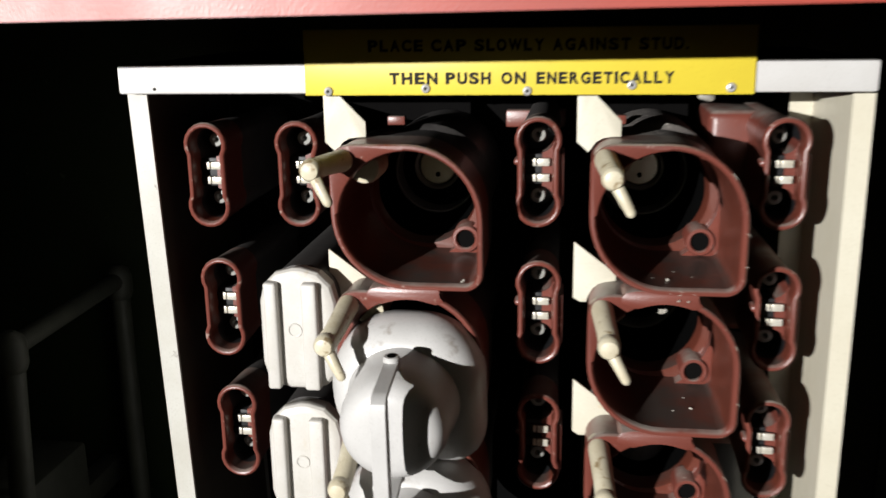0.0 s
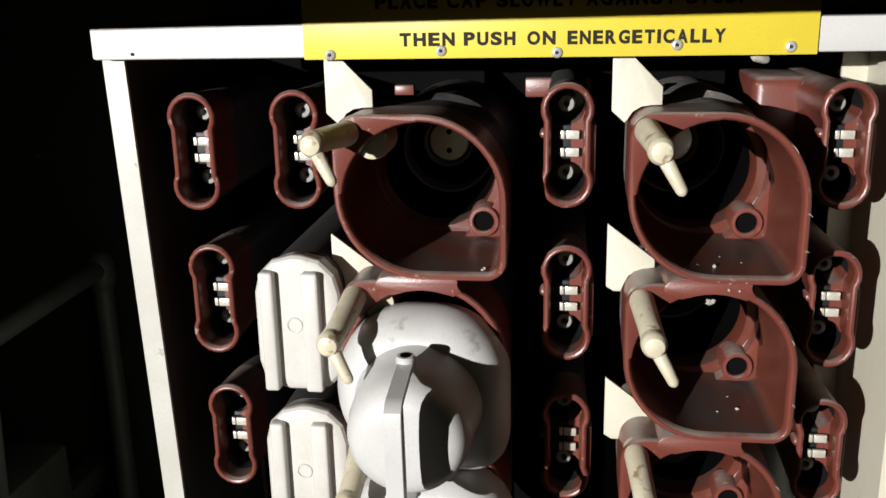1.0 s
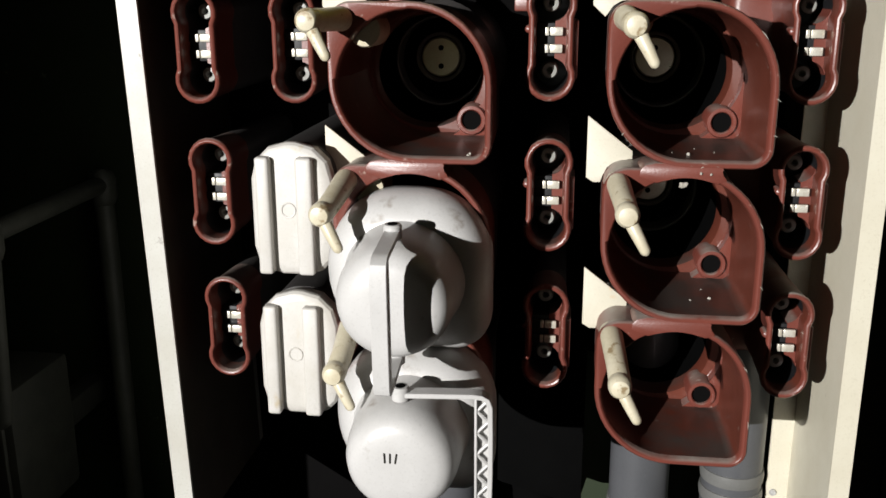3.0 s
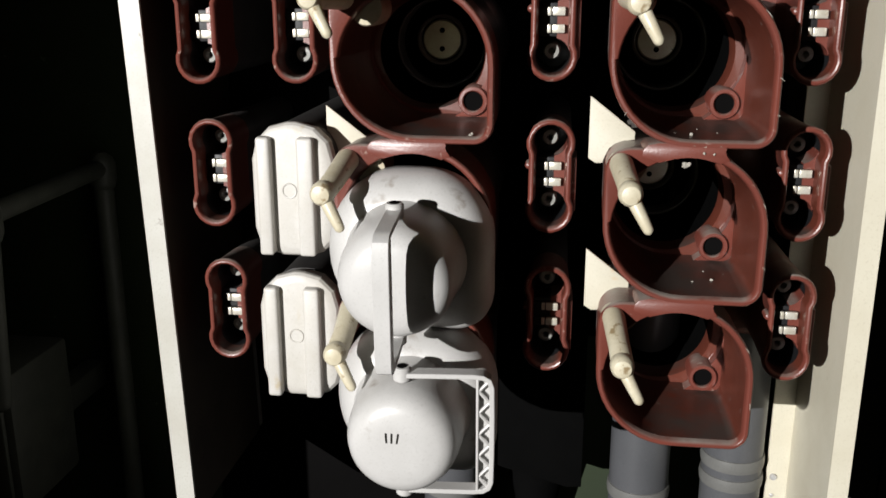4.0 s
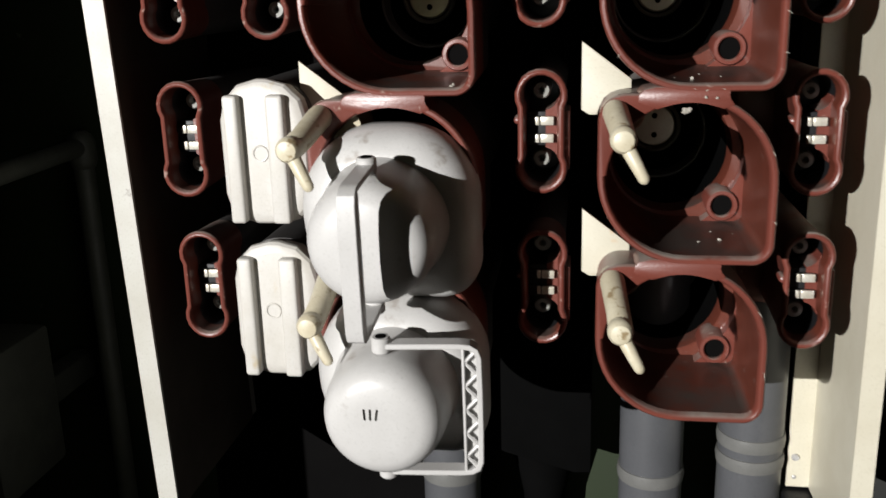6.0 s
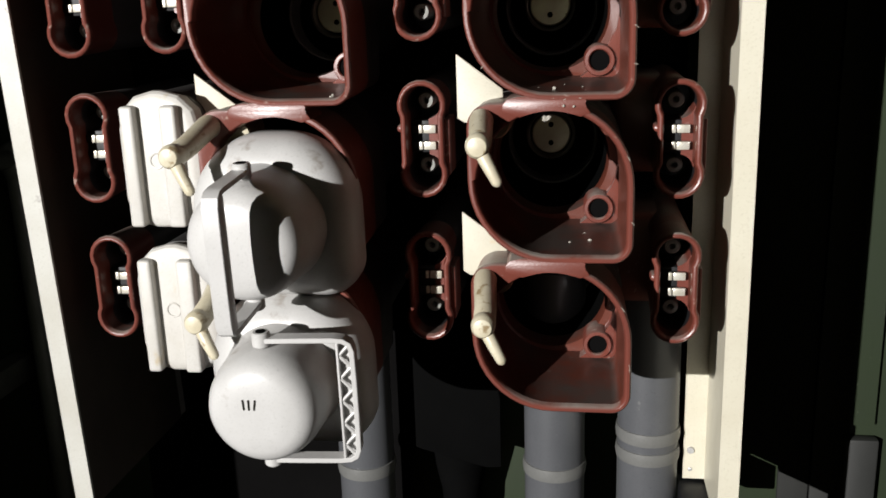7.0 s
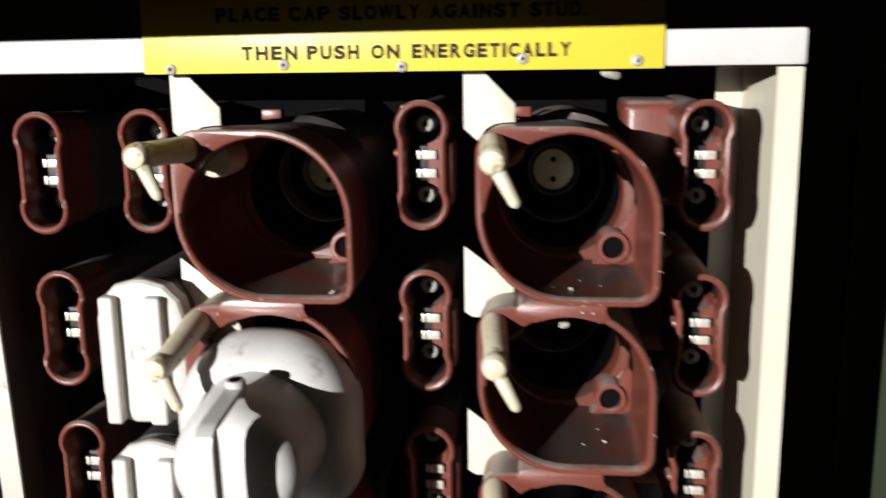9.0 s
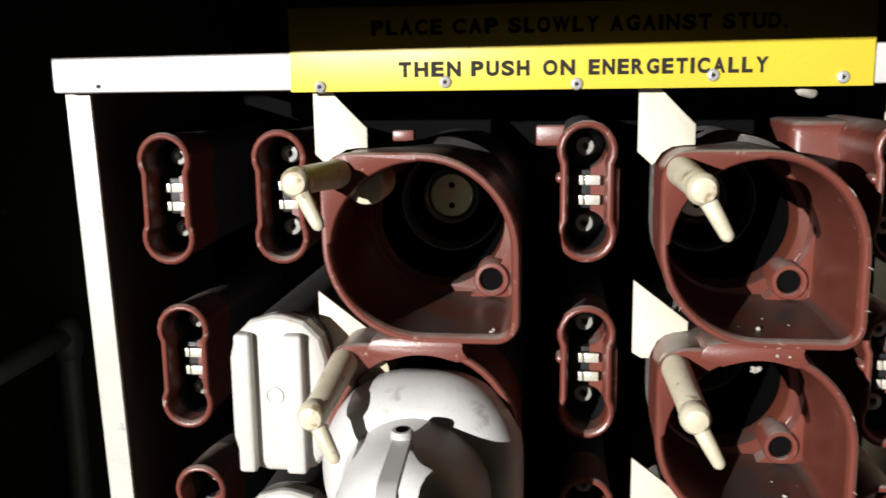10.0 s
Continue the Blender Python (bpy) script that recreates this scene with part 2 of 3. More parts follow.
# Unseen wall; its doorway is added to brighten the studs and lift blacks.
pierced("wall_south", (-3.05, 3.05), (0.0, 2.8), (-3.2, -3.0), (-0.95, 0.35, 0.02, 2.10), CONCRETE,
        "unseen concrete wall with a doorway added for fill light")
pierced("wall_red", (-3.05, 3.05), (0.0, 2.8), (0.450, 0.454), (-0.43, 0.75, 0.35, 1.4501), RED_PAINT,
        "red painted steel front with an opening before the sockets", 0.0083)
# Unseen black sheets, added behind the front and overhead to swallow bounced light.
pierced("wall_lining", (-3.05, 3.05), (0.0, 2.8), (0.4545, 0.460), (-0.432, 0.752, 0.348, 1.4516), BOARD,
        "unseen black lining added behind the red front to cut bounce", 0.0083)
slab("roof_lining", -3.05, 3.05, 0.461, 1.029, 1.62, 1.64, BOARD, "unseen black roof sheet added over the compartment", "roof")

# ---- the socket frame ----
BAR_Y = 0.750
frame_thing = thing("switch_frame", (0.032, 0.0, 0.86), "cream and white sheet steel frame round the sockets", "frame")
FX, FZ = 0.032, 0.86


def framed(name, bm, material, label=""):
    ob = part(name, bm, material, frame_thing, label)
    ob.location = (-FX, 0, -FZ)
    return ob


bar = box(-0.256, 0.321, BAR_Y, 0.775, 1.3885, 1.4115, 0.0022)
framed("top_bar", bar, WHITE_PAINT, "white enamelled top bar with chipped edges")
framed("hood", box(-0.254, 0.319, 0.776, 0.99, 1.3995, 1.4105, 0.001), BLACK_PAINT, "black hood sheet")
# the left cheek leans inwards towards its foot
left = loft([[(x, 0.765, z), (x + 0.0165, 0.765, z), (x + 0.0165, 0.768, z), (x + 0.0030, 0.768, z), (x + 0.0030, 0.99, z), (x, 0.99, z)]
             for x, z in ((-0.2562, 1.3875), (-0.2412, 0.872))])
# Added brown sheet that paints the shade on the left cheek's inner face.
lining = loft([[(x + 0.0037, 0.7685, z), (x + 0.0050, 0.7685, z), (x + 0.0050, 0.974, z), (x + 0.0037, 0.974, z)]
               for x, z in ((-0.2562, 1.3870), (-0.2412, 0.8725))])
framed("inner_lining", lining, CHEEK_SHADE, "dark brown sheet for the shade on the cheek's inside")
framed("left_cheek", left, AGED_WHITE, "white side sheet with a narrow front flange")
right = loft([[(0.3200, 0.752, z), (0.3045, 0.752, z), (0.3045, 0.755, z), (0.3165, 0.755, z), (0.3165, 0.915, z), (0.2965, 0.915, z), (0.2965, 0.918, z), (0.3200, 0.918, z)] for z in (1.3875, 0.855)])
framed("right_cheek", right, CREAM_PAINT, "cream side sheet with front and rear flanges")
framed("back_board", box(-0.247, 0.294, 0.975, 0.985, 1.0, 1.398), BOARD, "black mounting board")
# The board's near-black colour includes the shade that it stands in.
framed("lower_board", plate([(0.015, 1.012), (0.015, 0.868), (0.036, 0.860), (0.103, 0.841), (0.119, 0.842), (0.119, 1.012)], 0.945, 0.953, bevel=0.001), RUBBER, "lower board, its black holding the shade on it")
# Added sheet: hides the wall at lower left, where only shade lies.
framed("foot_board", box(-0.30, 0.0040, 1.010, 1.018, 0.40, 1.010), BOARD, "black sheet for the shade at the lower left")
framed("foot_bracket", box(0.292, 0.322, 0.88, 0.93, 0.825, 0.852, 0.0015), DARK_METAL, "dark steel foot bracket")
framed("screw", lathe([(0.0015, 0.9125), (0.0030, 0.9128), (0.0036, 0.9142), (0.0036, 0.916)], 16, 0.303, 0.885), STEEL, "slotted steel screw")
framed("screw", lathe([(0.0010, 0.9135), (0.0019, 0.9140), (0.0020, 0.916)], 12, 0.303, 0.865), STEEL)
# A black disc on the bar paints the dark of the hole.
framed("rivet_hole", lathe([(0.0012, 0.7492), (0.0012, 0.7515)], 12, -0.2255, 1.3925), BLACK_INK)
framed("drip_lump", rod([(0.2, 0.765, 1.386), (0.207, 0.768, 1.383)], [0.004, 0.003], 8), DEBRIS, "lump of grey grit")

# ---- the sign ----
sign = thing("instruction_sign", (0.0665, BAR_Y, 1.3875), "yellow enamelled sign with black lettering riveted to white bar", "sign")
plate_bm = box(-0.168, 0.168, -0.0022, -0.0004, 0, 0.0495, 0.0004)
part("sign_plate", plate_bm, YELLOW, sign)
for word, x0, x1 in (("THEN", -0.0350, 0.0022), ("PUSH", 0.0082, 0.0425), ("ON", 0.0503, 0.0688), ("ENERGETICALLY", 0.0765, 0.1772)):
    lettering(word, x0 - 0.0665, x1 - 0.0665, 0.0089, BLACK_INK, sign, (0, -0.0024, 0.0081), 0.048)
for word, x0, x1 in (("PLACE", -0.0510, -0.0088), ("CAP", -0.0025, 0.0242), ("SLOWLY", 0.0303, 0.0822), ("AGAINST", 0.0884, 0.1450), ("STUD.", 0.1512, 0.1865)):
    lettering(word, x0 - 0.0665, x1 - 0.0665, 0.0089, BLACK_INK, sign, (0, -0.0024, 0.0325), 0.048)
for rx, rz in ((-0.083, 1.3905), (-0.007, 1.3925), (0.070, 1.3905), (0.147, 1.3945), (0.218, 1.3925)):
    rivet = part("rivet", lathe([(0.0008, -0.0030), (0.0011, -0.0038), (0.0018, -0.0043), (0.0030, -0.0038), (0.0037, -0.0026), (0.0037, -0.001)], 20), STEEL, sign)
    rivet.location = (rx - 0.0665, 0, rz - 1.3875)
    core = part("rivet_core", lathe([(0.0009, -0.0044), (0.0009, -0.0035)], 10), BLACK_INK, rivet)

# ---- narrow sockets ----


def narrow_outline(k, y, n=14):
    """The pill shape with a pinched waist; k is how far it is drawn in."""
    r, h, w = 0.0190 - k, 0.0262, 0.0167 - k
    pts = []
    lim = math.acos(min(1.0, w / r))
    for i in range(n):
        a = -lim + (math.pi + 2 * lim) * i / (n - 1)
        pts.append((r * math.cos(a), y, h + r * math.sin(a)))
    for i in range(n):
        a = math.pi - lim + (math.pi + 2 * lim) * i / (n - 1)
        pts.append((r * math.cos(a), y, -h + r * math.sin(a)))
    return pts


def narrow_socket(at, label, open_=True):
    """Origin at the middle of the mouth; the body runs back along +y."""
    t = thing("narrow_socket", at, label, "socket", "narrow sockets")
    depth = 0.974 - at[1]
    rings = [narrow_outline(0.0035, depth), narrow_outline(0.0026, 0.05), narrow_outline(0.0014, 0.008), narrow_outline(0.0004, 0.0058), narrow_outline(0.0, 0.0036), narrow_outline(0.0004, 0.0014), narrow_outline(0.0014, 0.0003),
             narrow_outline(0.0026, 0.0), narrow_outline(0.0038, 0.0005), narrow_outline(0.0046, 0.0020), narrow_outline(0.0050, 0.0045), narrow_outline(0.0054, 0.009),
             narrow_outline(0.0060, 0.062), narrow_outline(0.0062, 0.066)]
    part("body", loft(rings[1:11], cap0=False, cap1=False), RED_RESIN, t)
    # Left of x 0.2 the barrel is dark grey, which paints its shade.
    part("barrel", loft([rings[0], narrow_outline(0.0029, 0.052), narrow_outline(0.0032, 0.0495)], cap1=False), RED_RESIN if at[0] > 0.2 else DARK_RESIN, t)
    # Shade inside the mouth is put into this darker resin.
    part("inside", loft(rings[10:12] + [narrow_outline(0.0056, 0.018)], cap0=False, cap1=False), SHADED_RESIN, t, "smooth red-brown inside, darkened for its shade")
    # Black from 18 mm inwards stands for the shade in the wells.
    part("liner", loft([narrow_outline(0.00555, 0.0178)] + rings[12:], cap0=False), DARK_METAL, t, "black inner liner, the depth's shade in its colour")
    if at[0] > 0:
        part("side_ear", box(0.0150, 0.0203, 0.0075, 0.040, -0.0285, 0.0150, 0.0012), RED_RESIN, t)
        part("side_nub", lathe([(0.0006, 0.0015), (0.0024, 0.0024), (0.0032, 0.0048), (0.0032, 0.014)], 14, -0.0165, 0.0085), RED_RESIN, t)
    if at[0] > 0.2:
        part("rear_block", box(-0.048, 0.004, depth - 0.095, depth - 0.004, -0.042, 0.040, 0.008, segments=3), RED_RESIN, t)
    elif at[0] > 0 and at[2] > 1.3:
        part("mounting_flange", box(-0.036, 0.020, depth - 0.050, depth - 0.035, 0.018, 0.034, 0.0015), RED_RESIN, t)
    if not open_:
        return t
    carrier = box(-0.0115, 0.0115, 0.020, 0.050, -0.0125, 0.0125, 0.0008)
    part("contact_carrier", carrier, DARK_METAL, t)
    # the bridge between the two wells, hollowed by them above and below
    edge = [(0.0128 * math.sin(radians(a)), 0.0262 - 0.0128 * math.cos(radians(a))) for a in (12, 28, 44, 60, 76)]
    bridge = [(x, z) for x, z in edge] + [(0.0126, 0.0240), (0.0126, -0.0240)] + [(x, -z) for x, z in edge[::-1]]
    part("bridge", plate(bridge, 0.0185, 0.046), RED_RESIN, t)
    for dz in (0.0064, -0.0064):
        c = part("contact", box(-0.0110, 0.0085, 0.0165, 0.0205, dz - 0.0030, dz + 0.0030, 0.0005), DARK_METAL, t)
        part("contact_blade", box(-0.0010, 0.0086, 0.0135, 0.0168, dz - 0.0032, dz + 0.0032, 0.0007), SILVER, c, "bright silvered blade")
        part("contact_spring", box(-0.0046, -0.0018, 0.0138, 0.0168, dz - 0.0031, dz + 0.0031, 0.0005), SILVER, c)
    for dz in (0.0268, -0.0240):
        ins = part("insulator", lathe([(0.0020, 0.042), (0.0020, 0.0315), (0.0030, 0.0300), (0.0056, 0.0302), (0.0066, 0.0320), (0.0066, 0.066)], 24, -0.001, dz), PORCELAIN, t, "pale round insulator with a hole")
    return t


NARROW = "red-brown resin socket with pinched oval mouth"
for x, z in ((-0.2030, 1.3165), (-0.1975, 1.199), (-0.1920, 1.0810)):
    narrow_socket((x, 0.786, z), NARROW + ", shaded")
narrow_socket((-0.1235, 0.786, 1.318), NARROW + ", beside a cream peg")
for x, z in ((0.0775, 1.323), (0.0785, 1.205), (0.0795, 1.088)):
    narrow_socket((x, 0.777, z), NARROW + ", between round ones")
for x, z in ((0.2695, 1.3213), (0.2705, 1.2016), (0.2712, 1.0855)):
    narrow_socket((x, 0.787, z), NARROW + ", brightly lit")


def narrow_cap(at, label):
    """White push-on cover with two ribs; origin at the middle of its face."""
    t = thing("rib_cover", at, label, "cover", "narrow socket caps")

    def ring(k, y):
        w, h = 0.0325 - k, 0.0525 - k
        return contour(-w, w, -h, h, 0.029 - k, 0.029 - k, 0.022, 0.022, 0, y, 4)

    part("body", loft([ring(0.0025, 0.026), ring(0.0010, 0.016), ring(0.0, 0.0125), ring(0.0005, 0.0090), ring(0.0022, 0.0066), ring(0.0050, 0.0052), ring(0.0085, 0.0048)]), WHITE_OLD, t, sharp=24)
    for x0, x1, z0, z1 in ((-0.0258, -0.0148, -0.0500, 0.0420), (0.0055, 0.0185, -0.0500, 0.0420)):
        part("rib", box(x0, x1, -0.0030, 0.0085, z0, z1, 0.0024, segments=3), WHITE_OLD, t)
    part("button_ring", lathe([(0.0048, 0.0056), (0.0050, 0.0041), (0.0058, 0.0040), (0.0062, 0.0046), (0.0062, 0.0075)], 24, -0.0025, 0.0, cap0=False), WHITE_OLD, t)
    return t


narrow_cap((-0.1165, 0.737, 1.1965), "white ribbed plastic cover with yellow stain on narrow socket")
narrow_cap((-0.1155, 0.735, 1.0785), "white ribbed plastic cap pushed on a narrow socket")
for x, z in ((-0.1165, 1.1965), (-0.1155, 1.0785)):
    s = thing("narrow_socket", (x, 0.763, z), "dark narrow socket body behind a white cap", "socket", "narrow sockets")
    part("body", loft([contour(-0.030, 0.030, -0.050, 0.050, 0.027, 0.027, 0.027, 0.027, 0, y, 10) for y in (0.0, 0.211)]), DARK_RESIN, s)

# ---- round sockets ----
SHAPE = (-0.0597, 0.0597, -0.0595, 0.0560)


def outer(k, y):
    return contour(*SHAPE, 0.018, 0.060, 0.015, 0.061, k, y)


def inner(k, y, notch=1.0):
    """The mouth: like the outer edge, but round where a web for the peg fills the squared corner."""
    pts = contour(*SHAPE, 0.056, 0.060, 0.015, 0.061, k, y)
    f = 1 - (k - 0.005) / 0.055
    for i in range(12):
        a, r = radians(92 + 86 * i / 11), 0.0505 + 0.0030 * (i / 11) ** 2
        o = pts[12 + i]
        pts[12 + i] = (o[0] + (r * f * math.cos(a) - o[0]) * notch, y, o[2] + (r * f * math.sin(a) - o[2]) * notch)
    return pts


def round_socket(at, label, open_=True, dusty=False, neck=False, lean=(0.0, 0.0), pushed=0.0):
    """Origin at the middle of the mouth; the body runs back along +y."""
    t = thing("round_socket", at, label, "socket", "round sockets")
    if dusty:
        t.scale[0] = 0.98
    rings = [outer(0.0014, 0.060), outer(0.0010, 0.022), outer(0.0008, 0.0085), outer(0.0003, 0.0060), outer(0.0, 0.0035), outer(0.0003, 0.0014), outer(0.0013, 0.0002),
             inner(0.0032, 0.0), inner(0.0042, 0.0006), inner(0.0050, 0.0022), inner(0.0056, 0.006), inner(0.0065, 0.03), inner(0.0075, 0.05, 0.0), inner(0.0085, 0.106, 0.0)]
    part("shell", loft(rings[:11], cap0=False, cap1=False), RED_RESIN, t)
    # Inside and throat take the resin that has the shade in its colour.
    part("inside", loft(rings[10:], cap0=False, cap1=False), SHADED_RESIN, t, "smooth red-brown inside, darkened for its shade")
    part("barrel", loft([outer(0.0017, 0.050), outer(0.0030, 0.110), round_contour(0, 0.001, 0.0565, 0.116), round_contour(0, 0.001, 0.0560, 0.124), round_contour(0, 0.001, 0.0550, 0.243)], cap0=False), DUSTY if dusty else DARK_RESIN, t)
    part("throat", loft([inner(0.0080, 0.1055, 0.0), round_contour(-0.002, -0.001, 0.0465, 0.1070), round_contour(-0.002, -0.001, 0.0455, 0.111), round_contour(-0.002, -0.001, 0.0450, 0.128)], cap0=False, cap1=False), SHADED_RESIN, t)
    part("liner", loft([round_contour(-0.002, -0.001, 0.0449, 0.1275), round_contour(-0.006, 0.0, 0.0425, 0.232)], cap0=False), RUBBER, t, "black inner liner, the depth's shade in its colour")
    if at[2] > 1.25:
        part("mounting_flange", box(-0.042, -0.026, 0.150, 0.160, 0.052, 0.0600, 0.001), RED_RESIN, t)
    if neck:
        arc = [(0.0520 * math.cos(radians(d)), 0.0520 * math.sin(radians(d)) - 0.002) for d in range(120, 58, -6)]
        side = [(0.0275 + 0.0040 * math.cos(radians(d)), 0.0548 + 0.0034 * math.sin(radians(d))) for d in (110, 145, 180, 215, 250)]
        top = [(-0.0340, 0.0500), (-0.0335, 0.0550), (-0.0300, 0.0585), (-0.0220, 0.0602), (0.0, 0.0605), (0.0225, 0.0600)]
        part("neck", plate(top + side + [(0.0285, 0.0480)] + arc[::-1][1:-1], -0.0003, 0.032, bevel=0.0009), RED_RESIN, t)
    # latch peg at the squared corner
    kx, kz = -0.0430 + lean[0], 0.0410 + lean[1]
    q = pushed
    peg = part("latch_peg", rod([(-0.0485, 0.010, 0.0440), (-0.0482, -0.004, 0.0438), (kx * 0.7 - 0.0143, -0.034 + q, kz * 0.7 + 0.0130), (kx, -0.0535 + q, kz)], [0.0090, 0.0086, 0.0080, 0.0080], 20), CREAM_PEG, t, "cream turning peg")
    part("knob", lathe([(0.0026, -0.0652 + q), (0.0062, -0.0642 + q), (0.0080, -0.0615 + q), (0.0085, -0.0580 + q), (0.0085, -0.0540 + q), (0.0078, -0.0490 + q)], 24, kx - 0.0003, kz), CREAM_PEG, peg)
    part("tip", rod([(kx + 0.0020, -0.058 + q, kz - 0.0048), (kx + 0.0076, -0.061 + q, kz - 0.0145), (kx + 0.0122, -0.0625 + q, kz - 0.0228)], [0.0048, 0.0043, 0.0037], 14), CREAM_PEG, peg)
    part("sleeve", lathe([(0.0060, 0.010), (0.0115, 0.0115), (0.0128, 0.016), (0.0128, 0.044)], 24, *((-0.0410, 0.0415) if dusty else (-0.0340, 0.0355))), CREAM_PEG, peg, "stained cream sleeve")
    if not open_:
        return t
    boss = lathe([(0.0122, 0.115), (0.0122, 0.0892), (0.0113, 0.0874), (0.0089, 0.0872), (0.0080, 0.0884), (0.0078, 0.114)], 28, 0.0360, -0.0385)
    part("boss", boss, RED_RESIN, t)
    # two fins tie the boss to the floor and to the side of the mouth, the latter with a hollow edge
    fin = [(0.0515 - 0.0145 * (1 - math.sin(radians(a))), -0.0310 + 0.0370 * (1 - math.cos(radians(a)))) for a in (8, 24, 40, 56, 72, 86)]
    gusset = plate([(0.0165, -0.0540), (0.0290, -0.0462)] + fin + [(0.0530, 0.0060), (0.0530, -0.0500), (0.0440, -0.0540)], 0.0915, 0.1050, bevel=0.0006)
    part("gusset", gusset, RED_RESIN, t)
    # Shallow black disc in place of the shade down a deep bore.
    part("bore", lathe([(0.0079, 0.0914), (0.0079, 0.0908)], 20, 0.0360, -0.0385), BOARD, t, "black disc for the dark of its hole")
    part("insulator_ring", lathe([(0.0425, 0.228), (0.0415, 0.206), (0.0404, 0.2045), (0.0392, 0.206), (0.0388, 0.2315)], 48, -0.005, 0.0, cap0=False, cap1=False), PORCELAIN, t)
    part("contact_sleeve", lathe([(0.0230, 0.231), (0.0230, 0.222), (0.0210, 0.2205), (0.0200, 0.2225), (0.0200, 0.231)], 32, -0.007, 0.002, cap0=False, cap1=False), PASSIVATED, t)
    stud = part("stud", lathe([(0.0010, 0.2255), (0.0172, 0.2255), (0.0186, 0.2270), (0.0186, 0.231)], 32, -0.007, 0.002), PASSIVATED, t, "round yellowish metal stud with two holes")
    for dz in (0.0085, -0.0085):
        # Each hole is a black disc on the stud, its shade painted.
        part("stud_hole", lathe([(0.0026, 0.2250), (0.0028, 0.2275)], 12, -0.007, 0.002 + dz), BOARD, stud)
    return t


AX, BX = -0.0215, 0.1762
round_socket((AX, 0.7280, 1.2965), "red-brown moulded round socket, open, with cream corner peg", lean=(-0.0165, 0.003), pushed=0.012)
round_socket((AX, 0.7287, 1.1800), "red-brown moulded round socket under a white cap", False, neck=True, lean=(-0.0095, -0.0095))
round_socket((AX, 0.7294, 1.0645), "red-brown moulded round socket under a white cap", False, neck=True, lean=(-0.0045, -0.0120))
round_socket((BX, 0.7280, 1.2975), "dusty red-brown round socket, open and brightly lit inside", dusty=True, lean=(-0.0017, 0.0))
round_socket((BX + 0.0006, 0.7287, 1.1815), "dusty red-brown round socket, open, with scuffed lip", dusty=True, neck=True, lean=(-0.0015, -0.0055))
round_socket((BX + 0.0010, 0.7294, 1.0655), "dusty red-brown round socket, open, above a grey tube", dusty=True, neck=True, lean=(-0.0010, -0.0115))


TALL = [(0.0, 0.043), (0.0, 0.0), (0.0092, -0.0085), (0.0100, -0.0060), (0.0140, 0.0), (0.0200, 0.0035), (0.0270, 0.0040), (0.0340, 0.0040), (0.0340, 0.0165), (0.0140, 0.0365), (0.0090, 0.0430)]
LOW = [(0.0, 0.0), (0.0, -0.0470), (0.0054, -0.0505), (0.0110, -0.0505), (0.0118, -0.0450), (0.0150, -0.0385), (0.0200, -0.0345), (0.0270, -0.0325), (0.0340, -0.0325), (0.0340, -0.0262)]


def divider(at, pts, label):
    t = thing("divider_plate", at, label, "plate", "divider plates")
    part("sheet", plate(pts, 0, 0.0030, bevel=0.0005), CREAM_PLATE, t)
    return t


divider((0.1075, 0.7705, 1.3490), TALL, "cream plastic divider plate beside a round socket")
divider((0.1070, 0.7705, 1.2690), LOW, "cream plastic divider plate between two round sockets")
divider((0.1085, 0.7705, 1.1510), LOW, "cream plastic divider plate between two round sockets")
divider((-0.0940, 0.7705, 1.3480), TALL, "cream plastic divider plate with a rusty orange stain")
divider((-0.0955, 0.7705, 1.2590), LOW, "cream plastic divider plate beside a white cap")

# ---- the two large caps ----


def band(path, half, thick, bm=None):
    """A flat strip bent along a path in the xz plane, half-wide in y, with rounded corners."""
    rings = []
    for i, (x, z) in enumerate(path):
        a, c = path[max(0, i - 1)], path[min(len(path) - 1, i + 1)]
        d = Vector((c[0] - a[0], c[1] - a[1])).normalized()
        nx, nz = -d.y * thick / 2, d.x * thick / 2
        r = 0.28
        ring = []
        for u, v in ((-1, -1 + r), (-1 + r * 0.3, -1), (1 - r * 0.3, -1), (1, -1 + r), (1, 1 - r), (1 - r * 0.3, 1), (-1 + r * 0.3, 1), (-1, 1 - r)):
            ring.append((x + nx * v, u * half, z + nz * v))
        rings.append(ring)
    return loft(rings, bm)


